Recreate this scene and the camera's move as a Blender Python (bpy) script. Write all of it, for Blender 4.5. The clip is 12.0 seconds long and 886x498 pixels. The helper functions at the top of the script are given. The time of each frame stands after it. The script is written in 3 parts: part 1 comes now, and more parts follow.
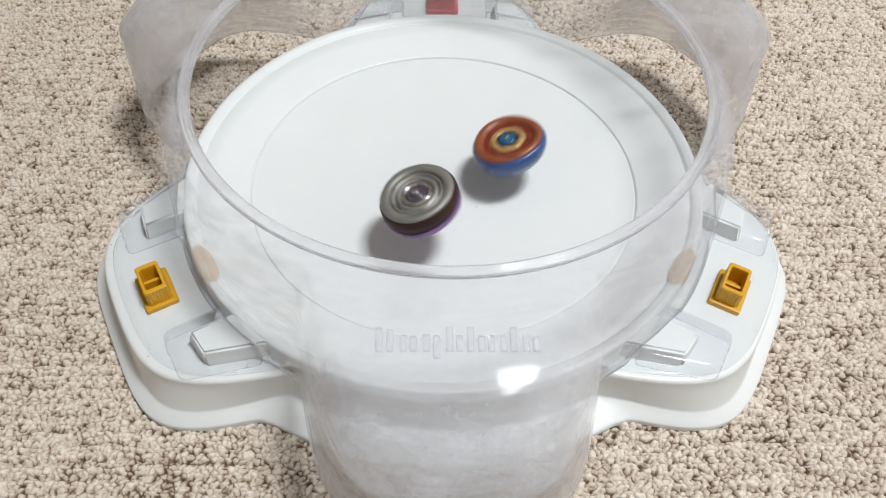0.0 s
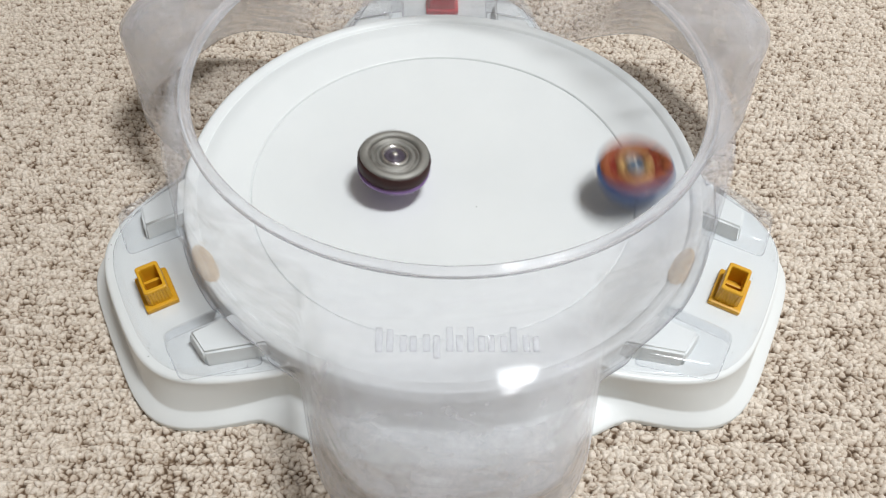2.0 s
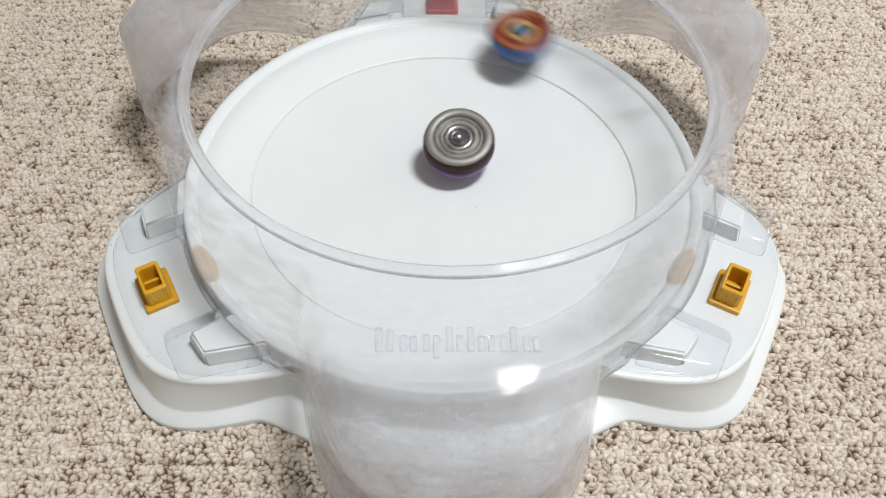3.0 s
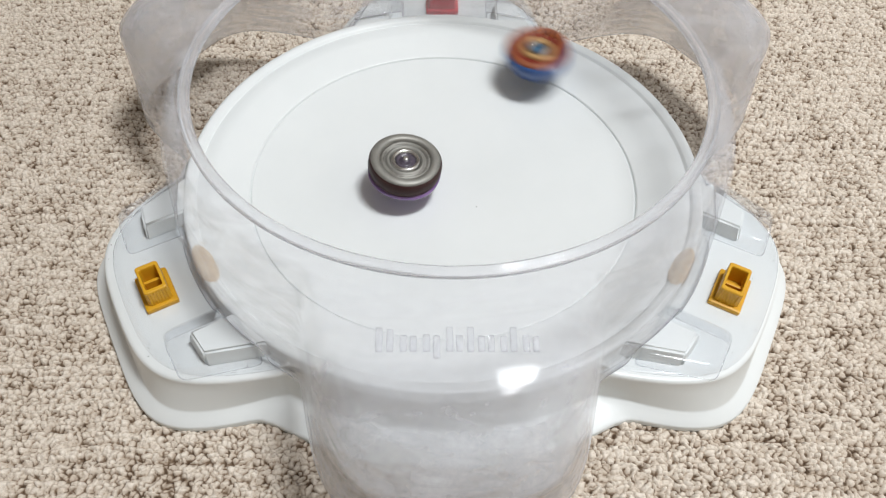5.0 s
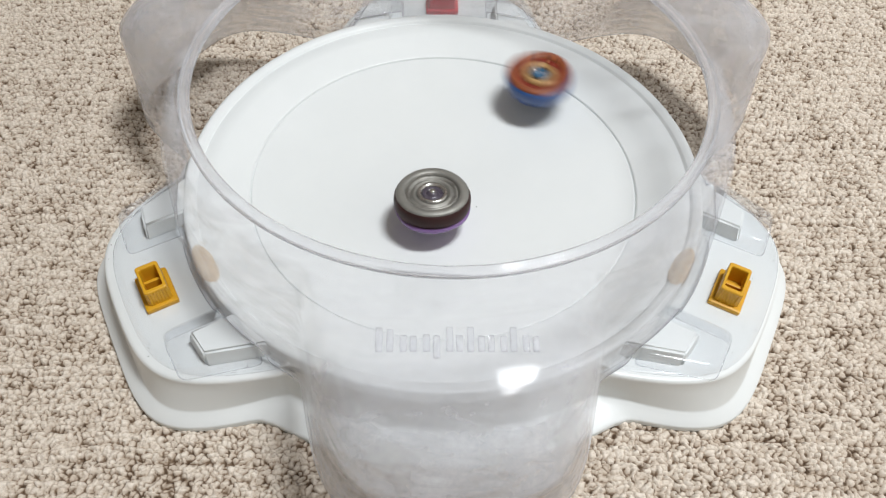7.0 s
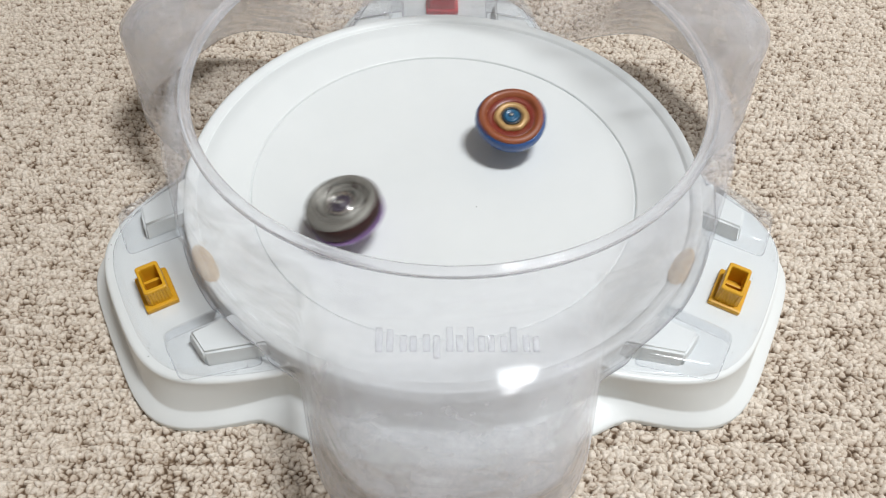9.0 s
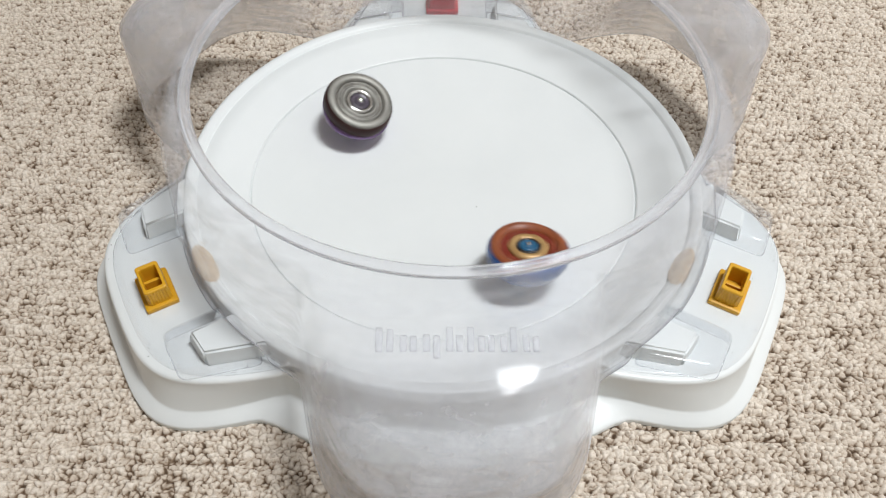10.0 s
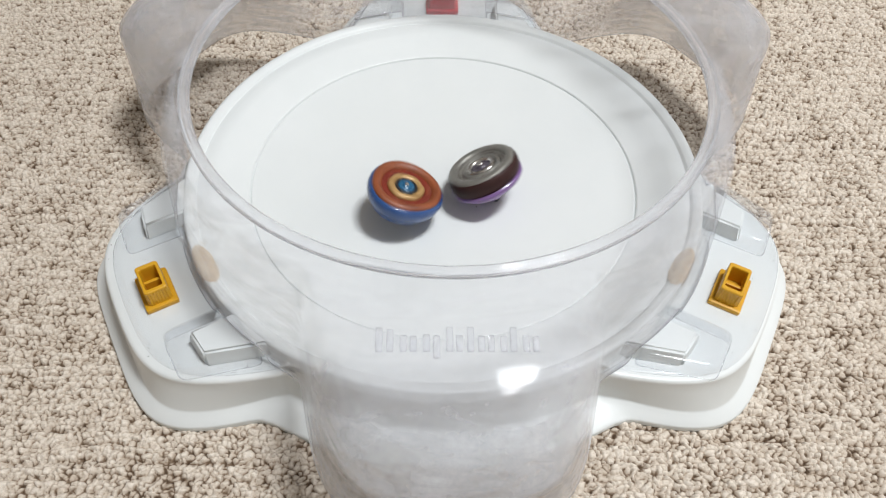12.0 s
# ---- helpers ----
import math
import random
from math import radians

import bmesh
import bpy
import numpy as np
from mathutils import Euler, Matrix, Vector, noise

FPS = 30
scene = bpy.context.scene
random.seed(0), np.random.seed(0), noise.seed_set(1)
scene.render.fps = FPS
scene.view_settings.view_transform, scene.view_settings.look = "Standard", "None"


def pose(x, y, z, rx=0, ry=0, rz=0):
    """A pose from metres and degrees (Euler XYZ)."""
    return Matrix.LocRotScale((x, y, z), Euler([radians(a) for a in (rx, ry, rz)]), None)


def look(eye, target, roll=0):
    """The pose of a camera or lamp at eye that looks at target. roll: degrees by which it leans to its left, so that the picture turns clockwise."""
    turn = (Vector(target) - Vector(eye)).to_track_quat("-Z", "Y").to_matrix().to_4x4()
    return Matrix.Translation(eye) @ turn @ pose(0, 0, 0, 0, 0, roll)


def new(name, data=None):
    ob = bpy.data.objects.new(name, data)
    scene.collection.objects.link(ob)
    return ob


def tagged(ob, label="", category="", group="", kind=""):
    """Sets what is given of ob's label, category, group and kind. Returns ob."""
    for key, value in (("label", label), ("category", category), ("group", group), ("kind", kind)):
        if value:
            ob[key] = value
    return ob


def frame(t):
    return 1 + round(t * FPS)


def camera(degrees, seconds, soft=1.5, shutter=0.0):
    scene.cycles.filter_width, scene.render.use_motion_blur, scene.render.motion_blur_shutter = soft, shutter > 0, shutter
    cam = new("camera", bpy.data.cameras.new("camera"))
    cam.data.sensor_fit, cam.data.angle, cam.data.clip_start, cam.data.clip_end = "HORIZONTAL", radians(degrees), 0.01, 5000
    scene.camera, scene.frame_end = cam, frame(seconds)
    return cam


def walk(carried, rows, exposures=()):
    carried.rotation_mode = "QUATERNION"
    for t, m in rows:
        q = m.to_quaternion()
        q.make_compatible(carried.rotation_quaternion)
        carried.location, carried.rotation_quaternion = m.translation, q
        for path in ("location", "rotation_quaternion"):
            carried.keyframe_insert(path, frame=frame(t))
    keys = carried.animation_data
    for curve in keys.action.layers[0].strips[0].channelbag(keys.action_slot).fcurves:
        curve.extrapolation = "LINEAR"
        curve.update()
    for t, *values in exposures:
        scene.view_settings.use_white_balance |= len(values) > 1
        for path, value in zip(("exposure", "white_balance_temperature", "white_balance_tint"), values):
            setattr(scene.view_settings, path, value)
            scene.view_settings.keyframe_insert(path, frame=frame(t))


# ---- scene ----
# The camera stands still above the front of the arena.
cam = camera(64.15, 12.0, soft=1.15, shutter=0.5)
EYE = Vector((-0.0076, -0.3298, 0.3674))
PITCH, YAW = radians(51.80), radians(1.438)
AIM = EYE + Vector((math.sin(YAW) * math.cos(PITCH), math.cos(YAW) * math.cos(PITCH), -math.sin(PITCH)))
walk(cam, [(0.0, look(EYE, AIM, 1.325)), (12.0, look(EYE, AIM, 1.325))], exposures=[(0.0, 0.0), (12.0, 0.0)])

# ---- light: one rectangular ceiling lamp in an assumed closed room, out of view ----
world = bpy.data.worlds.new("room_air")
scene.world = world
world.use_nodes = True
world.node_tree.nodes["Background"].inputs[0].default_value = (0.75, 0.8, 0.85, 1)
world.node_tree.nodes["Background"].inputs[1].default_value = 0.05
lamp_data = bpy.data.lights.new("ceiling_light", "AREA")
lamp_data.shape, lamp_data.size, lamp_data.size_y = "RECTANGLE", 0.58, 0.27
lamp_data.energy, lamp_data.color = 59.3, (0.94, 0.972, 1.0)
scene.cycles.caustics_refractive = scene.cycles.caustics_reflective = False
lamp = new("ceiling_light", lamp_data)
lamp.matrix_world = look((0.73, -0.13, 2.36), (0.73, -0.13, 0.0))


# ---- materials ----
def nodes_of(name):
    m = bpy.data.materials.new(name)
    m.use_nodes = True
    t = m.node_tree
    return m, t, t.nodes["Principled BSDF"]


def link(t, a, b):
    t.links.new(a, b)


def ramp(t, fac, stops):
    r = t.nodes.new("ShaderNodeValToRGB")
    els = r.color_ramp.elements
    while len(els) < len(stops):
        els.new(0.5)
    for e, (p, c) in zip(els, stops):
        e.position, e.color = p, (*c, 1)
    link(t, fac, r.inputs[0])
    return r.outputs[0]


def noise_tex(t, scale, detail=4.0, rough=0.55):
    c = t.nodes.new("ShaderNodeTexCoord")
    n = t.nodes.new("ShaderNodeTexNoise")
    n.inputs["Scale"].default_value, n.inputs["Detail"].default_value, n.inputs["Roughness"].default_value = scale, detail, rough
    link(t, c.outputs["Object"], n.inputs["Vector"])
    return n.outputs["Fac"]


def span(t, fac, lo, hi, a=0.0, b=1.0):
    n = t.nodes.new("ShaderNodeMapRange")
    for k, v in zip((1, 2, 3, 4), (lo, hi, a, b)):
        n.inputs[k].default_value = v
    link(t, fac, n.inputs[0])
    return n.outputs[0]


def bump(t, fac, strength, dist, bsdf):
    b = t.nodes.new("ShaderNodeBump")
    b.inputs["Strength"].default_value, b.inputs["Distance"].default_value = strength, dist
    link(t, fac, b.inputs["Height"])
    link(t, b.outputs[0], bsdf.inputs["Normal"])


def plastic(name, dark, light, rough=(0.3, 0.5), scale=60.0, metal=0.0, relief=0.0002, coat=0.0):
    m, t, b = nodes_of(name)
    n = noise_tex(t, scale)
    link(t, ramp(t, n, [(0.3, dark), (0.7, light)]), b.inputs["Base Color"])
    link(t, span(t, noise_tex(t, scale * 6), 0.3, 0.7, *rough), b.inputs["Roughness"])
    b.inputs["Metallic"].default_value = metal
    b.inputs["Coat Weight"].default_value = coat
    bump(t, noise_tex(t, scale * 10), 0.25, relief, b)
    return m


WHITE = plastic("white_moulded_plastic", (0.690, 0.712, 0.708), (0.725, 0.745, 0.740), (0.34, 0.46), 14.0)
YELLOW = plastic("amber_yellow_plastic", (0.56, 0.285, 0.008), (0.66, 0.35, 0.015), (0.35, 0.5), 90.0)
RED = plastic("red_plastic", (0.42, 0.02, 0.025), (0.52, 0.03, 0.035), (0.3, 0.45), 90.0)
WALL = plastic("pale_wall_paint", (0.72, 0.71, 0.69), (0.76, 0.75, 0.73), (0.7, 0.9), 3.0)
# invented dark tone for two unseen walls, weakens reflections in the rear pockets
DARKWALL = plastic("reflection_dimming_wall", (0.36, 0.315, 0.275), (0.40, 0.35, 0.305), (0.7, 0.9), 3.0)
CEIL = plastic("ceiling_paint", (0.80, 0.80, 0.79), (0.83, 0.83, 0.82), (0.7, 0.9), 3.0)
STEEL = plastic("worn_grey_metal", (0.17, 0.166, 0.150), (0.36, 0.350, 0.320), (0.42, 0.62), 240.0, 0.6, 0.0003)
BRIGHT = plastic("polished_metal", (0.5, 0.49, 0.47), (0.62, 0.61, 0.59), (0.14, 0.26), 160.0, 0.95, 0.0001)
MAROON = plastic("dark_maroon_plastic", (0.026, 0.011, 0.010), (0.048, 0.018, 0.016), (0.42, 0.58), 160.0)
MAROON.node_tree.nodes["Principled BSDF"].inputs["Specular IOR Level"].default_value = 0.22
PURPLE = plastic("violet_plastic", (0.15, 0.080, 0.22), (0.24, 0.135, 0.33), (0.18, 0.32), 160.0, 0.0, 0.0001, 0.3)
MAUVE = plastic("dull_violet_plastic", (0.05, 0.042, 0.055), (0.09, 0.074, 0.098), (0.2, 0.34), 200.0)
ORANGE = plastic("burnt_orange_plastic", (0.105, 0.022, 0.010), (0.38, 0.108, 0.036), (0.34, 0.52), 230.0, 0.0, 0.0004, 0.1)
GOLD = plastic("golden_plastic", (0.30, 0.16, 0.05), (0.60, 0.40, 0.18), (0.3, 0.48), 260.0, 0.2)
DEEPRED = plastic("deep_red_plastic", (0.14, 0.018, 0.012), (0.22, 0.032, 0.017), (0.22, 0.36), 220.0)
BLUE = plastic("blue_plastic", (0.020, 0.058, 0.19), (0.032, 0.09, 0.26), (0.2, 0.35), 220.0, 0.0, 0.0002, 0.3)
CYAN = plastic("blue_hub_plastic", (0.014, 0.08, 0.16), (0.03, 0.13, 0.24), (0.15, 0.3), 300.0)
BLACK = plastic("black_plastic", (0.012, 0.012, 0.014), (0.03, 0.03, 0.032), (0.3, 0.45), 220.0)
TAN = plastic("tan_rim_patch", (0.50, 0.41, 0.31), (0.60, 0.52, 0.43), (0.5, 0.75), 260.0)
SPECK = plastic("dark_grit", (0.03, 0.025, 0.02), (0.07, 0.06, 0.05), (0.6, 0.8), 400.0)


def clear_plastic(name, ior, rough, cloud, pocket, bent, rubs, passing):
    m, t, b = nodes_of(name)
    b.inputs["Base Color"].default_value = (0.965, 0.965, 0.97, 1)
    b.inputs["Transmission Weight"].default_value = 1.0
    b.inputs["IOR"].default_value = ior
    b.inputs["Coat Weight"].default_value, b.inputs["Coat Roughness"].default_value = 0.8, 0.03
    worn = t.nodes.new("ShaderNodeAttribute")
    worn.attribute_name = "worn"

    def plus(a, k):
        n = t.nodes.new("ShaderNodeMath")
        n.operation = "MULTIPLY_ADD"
        link(t, worn.outputs["Fac"], n.inputs[0])
        n.inputs[1].default_value = k
        link(t, a, n.inputs[2])
        return n.outputs[0]
    scuff = noise_tex(t, 34.0, 9.0, 0.72)
    link(t, plus(span(t, scuff, 0.40, 0.66, *rough), pocket[0]), b.inputs["Roughness"])
    co = t.nodes.new("ShaderNodeTexCoord")
    mp = t.nodes.new("ShaderNodeMapping")
    mp.inputs["Scale"].default_value = (14.0, 14.0, 70.0)
    wave = t.nodes.new("ShaderNodeTexNoise")
    wave.inputs["Scale"].default_value, wave.inputs["Detail"].default_value = 1.0, 3.0
    link(t, co.outputs["Object"], mp.inputs["Vector"])
    link(t, mp.outputs[0], wave.inputs["Vector"])
    bump(t, wave.outputs["Fac"], 0.9, 0.0040, b)
    relief = span(t, worn.outputs["Fac"], 0.0, 1.0, 0.18, 1.0)
    link(t, relief, [n for n in t.nodes if n.type == "BUMP"][0].inputs["Strength"])
    haze = t.nodes.new("ShaderNodeBsdfDiffuse")
    haze.inputs[0].default_value = (0.90, 0.912, 0.965, 1)
    through_haze = t.nodes.new("ShaderNodeBsdfTranslucent")
    through_haze.inputs[0].default_value = (0.90, 0.912, 0.965, 1)
    both = t.nodes.new("ShaderNodeMixShader")
    both.inputs[0].default_value = passing
    link(t, haze.outputs[0], both.inputs[1])
    link(t, through_haze.outputs[0], both.inputs[2])
    mix = t.nodes.new("ShaderNodeMixShader")
    link(t, plus(span(t, scuff, 0.38, 0.72, *cloud), pocket[1]), mix.inputs[0])
    link(t, b.outputs[0], mix.inputs[1])
    link(t, both.outputs[0], mix.inputs[2])
    # thin sheet: part of the light goes straight through, bent by nothing
    straight = t.nodes.new("ShaderNodeBsdfTransparent")
    straight.inputs[0].default_value = (0.97, 0.97, 0.975, 1)
    sheet = t.nodes.new("ShaderNodeMixShader")
    more = t.nodes.new("ShaderNodeMath")
    more.operation = "MULTIPLY_ADD"
    link(t, worn.outputs["Fac"], more.inputs[0])
    more.inputs[1].default_value = pocket[2]
    # long slanting rubs and fine scratches
    rub_map = t.nodes.new("ShaderNodeMapping")
    rub_map.inputs["Rotation"].default_value = (0.5, 0.35, 0.3)
    rub_map.inputs["Scale"].default_value = (16.0, 60.0, 110.0)
    rub = t.nodes.new("ShaderNodeTexNoise")
    rub.inputs["Scale"].default_value, rub.inputs["Detail"].default_value, rub.inputs["Distortion"].default_value = 1.0, 6.0, 1.2
    link(t, co.outputs["Object"], rub_map.inputs["Vector"])
    link(t, rub_map.outputs[0], rub.inputs["Vector"])
    link(t, span(t, rub.outputs["Fac"], 0.40, 0.70, bent, bent + rubs), more.inputs[2])
    link(t, more.outputs[0], sheet.inputs[0])
    link(t, straight.outputs[0], sheet.inputs[1])
    link(t, mix.outputs[0], sheet.inputs[2])
    link(t, sheet.outputs[0], t.nodes["Material Output"].inputs[0])
    return m


CLEAR = clear_plastic("scuffed_clear_plastic", 1.45, (0.05, 0.16), (0.54, 0.84), (0.05, -0.22, 0.44), 0.09, 0.20, 0.36)
MILKY = clear_plastic("cloudy_clear_plastic", 1.25, (0.06, 0.16), (0.22, 0.36), (0.0, 0.0, 0.0), 0.66, 0.1, 0.28)


def thin_clear():
    """Thin clean sheet: seen straight through, with a mirror-like skin."""
    m, t, b = nodes_of("thin_clear_plastic")
    b.inputs["Base Color"].default_value = (0.85, 0.86, 0.88, 1)
    link(t, span(t, noise_tex(t, 60.0, 6.0), 0.35, 0.65, 0.08, 0.2), b.inputs["Roughness"])
    tr = t.nodes.new("ShaderNodeBsdfTransparent")
    tr.inputs[0].default_value = (0.988, 0.993, 1.0, 1)
    gl = t.nodes.new("ShaderNodeBsdfGlossy")
    link(t, span(t, noise_tex(t, 60.0, 6.0), 0.35, 0.65, 0.06, 0.18), gl.inputs["Roughness"])
    fr = t.nodes.new("ShaderNodeLayerWeight")
    fr.inputs[0].default_value = 0.12
    mix = t.nodes.new("ShaderNodeMixShader")
    link(t, span(t, fr.outputs["Facing"], 0.0, 1.0, 0.02, 0.4), mix.inputs[0])
    link(t, tr.outputs[0], mix.inputs[1])
    link(t, gl.outputs[0], mix.inputs[2])
    haze = t.nodes.new("ShaderNodeMixShader")
    haze.inputs[0].default_value = 0.02
    link(t, mix.outputs[0], haze.inputs[1])
    link(t, b.outputs[0], haze.inputs[2])
    link(t, haze.outputs[0], t.nodes["Material Output"].inputs[0])
    return m


THIN = thin_clear()


def carpet_material():
    m, t, b = nodes_of("boucle_carpet_yarn")
    a = t.nodes.new("ShaderNodeAttribute")
    a.attribute_name = "yarn_and_shade"
    # low tones are brown yarn and also painted shade between the loops
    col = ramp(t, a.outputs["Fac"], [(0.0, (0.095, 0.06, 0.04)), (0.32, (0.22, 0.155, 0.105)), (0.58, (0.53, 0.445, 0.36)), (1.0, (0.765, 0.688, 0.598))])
    mixc = t.nodes.new("ShaderNodeMix")
    mixc.data_type, mixc.blend_type = "RGBA", "MULTIPLY"
    mixc.inputs["Factor"].default_value = 1.0
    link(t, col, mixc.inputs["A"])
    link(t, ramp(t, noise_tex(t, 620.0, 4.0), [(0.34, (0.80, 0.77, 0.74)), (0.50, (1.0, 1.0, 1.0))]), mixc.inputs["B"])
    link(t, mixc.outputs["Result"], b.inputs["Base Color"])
    b.inputs["Roughness"].default_value = 0.95
    b.inputs["Specular IOR Level"].default_value = 0.15
    bump(t, noise_tex(t, 700.0, 4.0), 0.8, 0.0011, b)
    return m


CARPET = carpet_material()


# ---- builders ----
def finish(me, mat, smooth=True):
    me.materials.append(mat)
    if smooth:
        me.polygons.foreach_set("use_smooth", [True] * len(me.polygons))
    me.update()
    return me


def part(name, bm, mat, parent=None, label="", smooth=True, m=None):
    me = bpy.data.meshes.new(name)
    bmesh.ops.recalc_face_normals(bm, faces=bm.faces)
    bm.to_mesh(me)
    bm.free()
    finish(me, mat, smooth)
    ob = new(name, me)
    if parent:
        ob.parent = parent
    if m is not None:
        ob.matrix_basis = m
    return tagged(ob, label)


def rings(loops, closed=False):
    """A bmesh skin over loops of points; each loop runs round."""
    bm = bmesh.new()
    vs = [[bm.verts.new(p) for p in lp] for lp in loops]
    n = len(loops[0])
    pairs = list(zip(vs, vs[1:])) + ([(vs[-1], vs[0])] if closed else [])
    for a, b in pairs:
        for i in range(n):
            j = (i + 1) % n
            bm.faces.new((a[i], a[j], b[j], b[i]))
    return bm


def lathe(profile, n=72, wave=None, cap=True):
    """Turns (r, z) about z. wave(r, z, angle) may scale r."""
    loops = []
    for r, z in profile:
        lp = []
        for i in range(n):
            a = 2 * math.pi * i / n
            k = wave(r, z, a) if wave else 1.0
            lp.append((r * k * math.cos(a), r * k * math.sin(a), z))
        loops.append(lp)
    bm = rings(loops)
    if cap:
        bm.verts.ensure_lookup_table()
        for first in (0, (len(profile) - 1) * n):
            bm.faces.new([bm.verts[first + i] for i in range(n)])
    return bm


def solid_ring(profile, n=72, wave=None):
    loops = []
    for r, z in profile:
        loops.append([((r * (wave(r, z, 2 * math.pi * i / n) if wave else 1)) * math.cos(2 * math.pi * i / n),
                       (r * (wave(r, z, 2 * math.pi * i / n) if wave else 1)) * math.sin(2 * math.pi * i / n), z) for i in range(n)])
    return rings(loops, closed=True)


def box(bm, size, centre, bevel=0.0, taper=1.0):
    made = bmesh.ops.create_cube(bm, size=1.0)["verts"]
    for v in made:
        k = taper if v.co.z > 0 else 1.0
        v.co = Vector((v.co.x * size[0] * k, v.co.y * size[1] * k, v.co.z * size[2])) + Vector(centre)
    if bevel:
        edges = list({e for v in made for e in v.link_edges})
        bmesh.ops.bevel(bm, geom=edges, offset=bevel, segments=2, affect="EDGES", profile=0.7)


def softmax(a, b, k=0.004):
    return 0.5 * (a + b + math.sqrt((a - b) ** 2 + k * k))


def lobe(phi, u, a, b, p=9.0):
    """Radius of a rounded lobe: end at u, sides on the line v = a - b u."""
    c, s = math.cos(phi), abs(math.sin(phi))
    if c <= 0.2:
        return 0.0
    end, side = c / u, (s + b * c) / a
    return (end ** p + side ** p) ** (-1 / p)


# Angles round the arena, three like sectors of 120 degrees.
STEPS = 96
ANGLES = [radians(90 + 120 * k - 60 + 120 * i / (2 * STEPS)) for k in range(3) for i in range(2 * STEPS)]


def off_axis(a, first):
    """Angle from the nearest of three axes 120 degrees apart."""
    return (a - radians(first) + math.pi / 3) % (2 * math.pi / 3) - math.pi / 3


def polar(r, a, z):
    return (r * math.cos(a), r * math.sin(a), z)


# ---- assumed room out of view; north and west walls darkened to dim reflections ----
def slab(name, size, centre, mat):
    bm = bmesh.new()
    box(bm, size, centre)
    return tagged(part(name, bm, mat, smooth=False), kind="structure")


slab("wall_north", (4.2, 0.1, 2.4), (0, 2.05, 1.2), DARKWALL)
slab("wall_south", (4.2, 0.1, 2.4), (0, -2.05, 1.2), WALL)
slab("wall_east", (0.1, 4.0, 2.4), (2.05, 0, 1.2), WALL)
slab("wall_west", (0.1, 4.0, 2.4), (-2.05, 0, 1.2), DARKWALL)
slab("ceiling", (4.2, 4.2, 0.1), (0, 0, 2.45), CEIL)


def carpet():
    """One sheet: thick looped yarn, fine round the arena and coarse out to the walls."""
    rng = np.random.default_rng(7)
    step = 0.0006
    xs = np.arange(-0.43, 0.43, step)
    ys = np.arange(-0.225, 0.28, step)
    X, Y = np.meshgrid(xs, ys)

    def soft_field(cell, seed, long=1.0):
        r2 = np.random.default_rng(seed)
        g = r2.uniform(-1, 1, (int(0.9 / (cell * long)) + 3, int(1.2 / cell) + 3))
        fx, fy = (X + 0.55 + 0.003 * np.sin(Y * 60)) / cell, (Y + 0.4) / (cell * long)
        ix, iy = fx.astype(int), fy.astype(int)
        tx, ty = fx - ix, fy - iy
        tx, ty = tx * tx * (3 - 2 * tx), ty * ty * (3 - 2 * ty)
        return (g[iy, ix] * (1 - tx) + g[iy, ix + 1] * tx) * (1 - ty) + (g[iy + 1, ix] * (1 - tx) + g[iy + 1, ix + 1] * tx) * ty

    def tufts(wx, wy, px, py, jitter, seed):
        """Nearest and second nearest tuft centre in staggered rows, and which tuft it is."""
        r2 = np.random.default_rng(seed)
        nx, ny = int(1.1 / px), int(0.8 / py)
        jx, jy = r2.uniform(-jitter, jitter, (ny, nx)), r2.uniform(-0.8 * jitter, 0.8 * jitter, (ny, nx))
        size, shade = r2.uniform(0.72, 1.25, (ny, nx)), r2.uniform(0, 1, (ny, nx))
        gx, gy = (wx + 0.54) / px, (wy + 0.39) / py
        ix, iy = np.floor(gx).astype(int), np.floor(gy).astype(int)
        best, second = np.full(X.shape, 9.0), np.full(X.shape, 9.0)
        who = np.zeros(X.shape, int)
        for dy in (-1, 0, 1):
            for dx in (-1, 0, 1):
                cx, cy = np.clip(ix + dx, 0, nx - 1), np.clip(iy + dy, 0, ny - 1)
                ex = gx - (cx + 0.5 + jx[cy, cx] + 0.5 * (cy % 2))
                ey = gy - (cy + 0.5 + jy[cy, cx])
                d = np.sqrt(ex * ex + ey * ey) / size[cy, cx]
                near = d < best
                second = np.where(near, best, np.minimum(second, d))
                who = np.where(near, cy * nx + cx, who)
                best = np.where(near, d, best)
        return best, second, shade.ravel()[who]

    # tufts in wavering rows, each a knot of small loops of yarn
    wx = X + 0.0013 * soft_field(0.0052, 3) + 0.0025 * soft_field(0.02, 13)
    wy = Y + 0.0013 * soft_field(0.0048, 4) + 0.0025 * soft_field(0.03, 14)
    a1, a2, lift = tufts(wx, wy, 0.0082, 0.0068, 0.20, 7)
    lx = X + 0.0011 * soft_field(0.0030, 41) + 0.0014 * soft_field(0.006, 42)
    ly = Y + 0.0011 * soft_field(0.0030, 43) + 0.0014 * soft_field(0.006, 44)
    b1, b2, shade = tufts(lx, ly, 0.0043, 0.0031, 0.33, 9)
    ragged = soft_field(0.0017, 31) + soft_field(0.0040, 32)
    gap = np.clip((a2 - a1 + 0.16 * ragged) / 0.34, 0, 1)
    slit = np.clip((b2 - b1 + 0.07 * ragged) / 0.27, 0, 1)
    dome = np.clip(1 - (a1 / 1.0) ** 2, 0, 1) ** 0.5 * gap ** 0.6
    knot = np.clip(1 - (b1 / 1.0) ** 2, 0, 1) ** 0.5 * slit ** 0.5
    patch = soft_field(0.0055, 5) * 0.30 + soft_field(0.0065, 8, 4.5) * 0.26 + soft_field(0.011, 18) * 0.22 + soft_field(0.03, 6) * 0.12
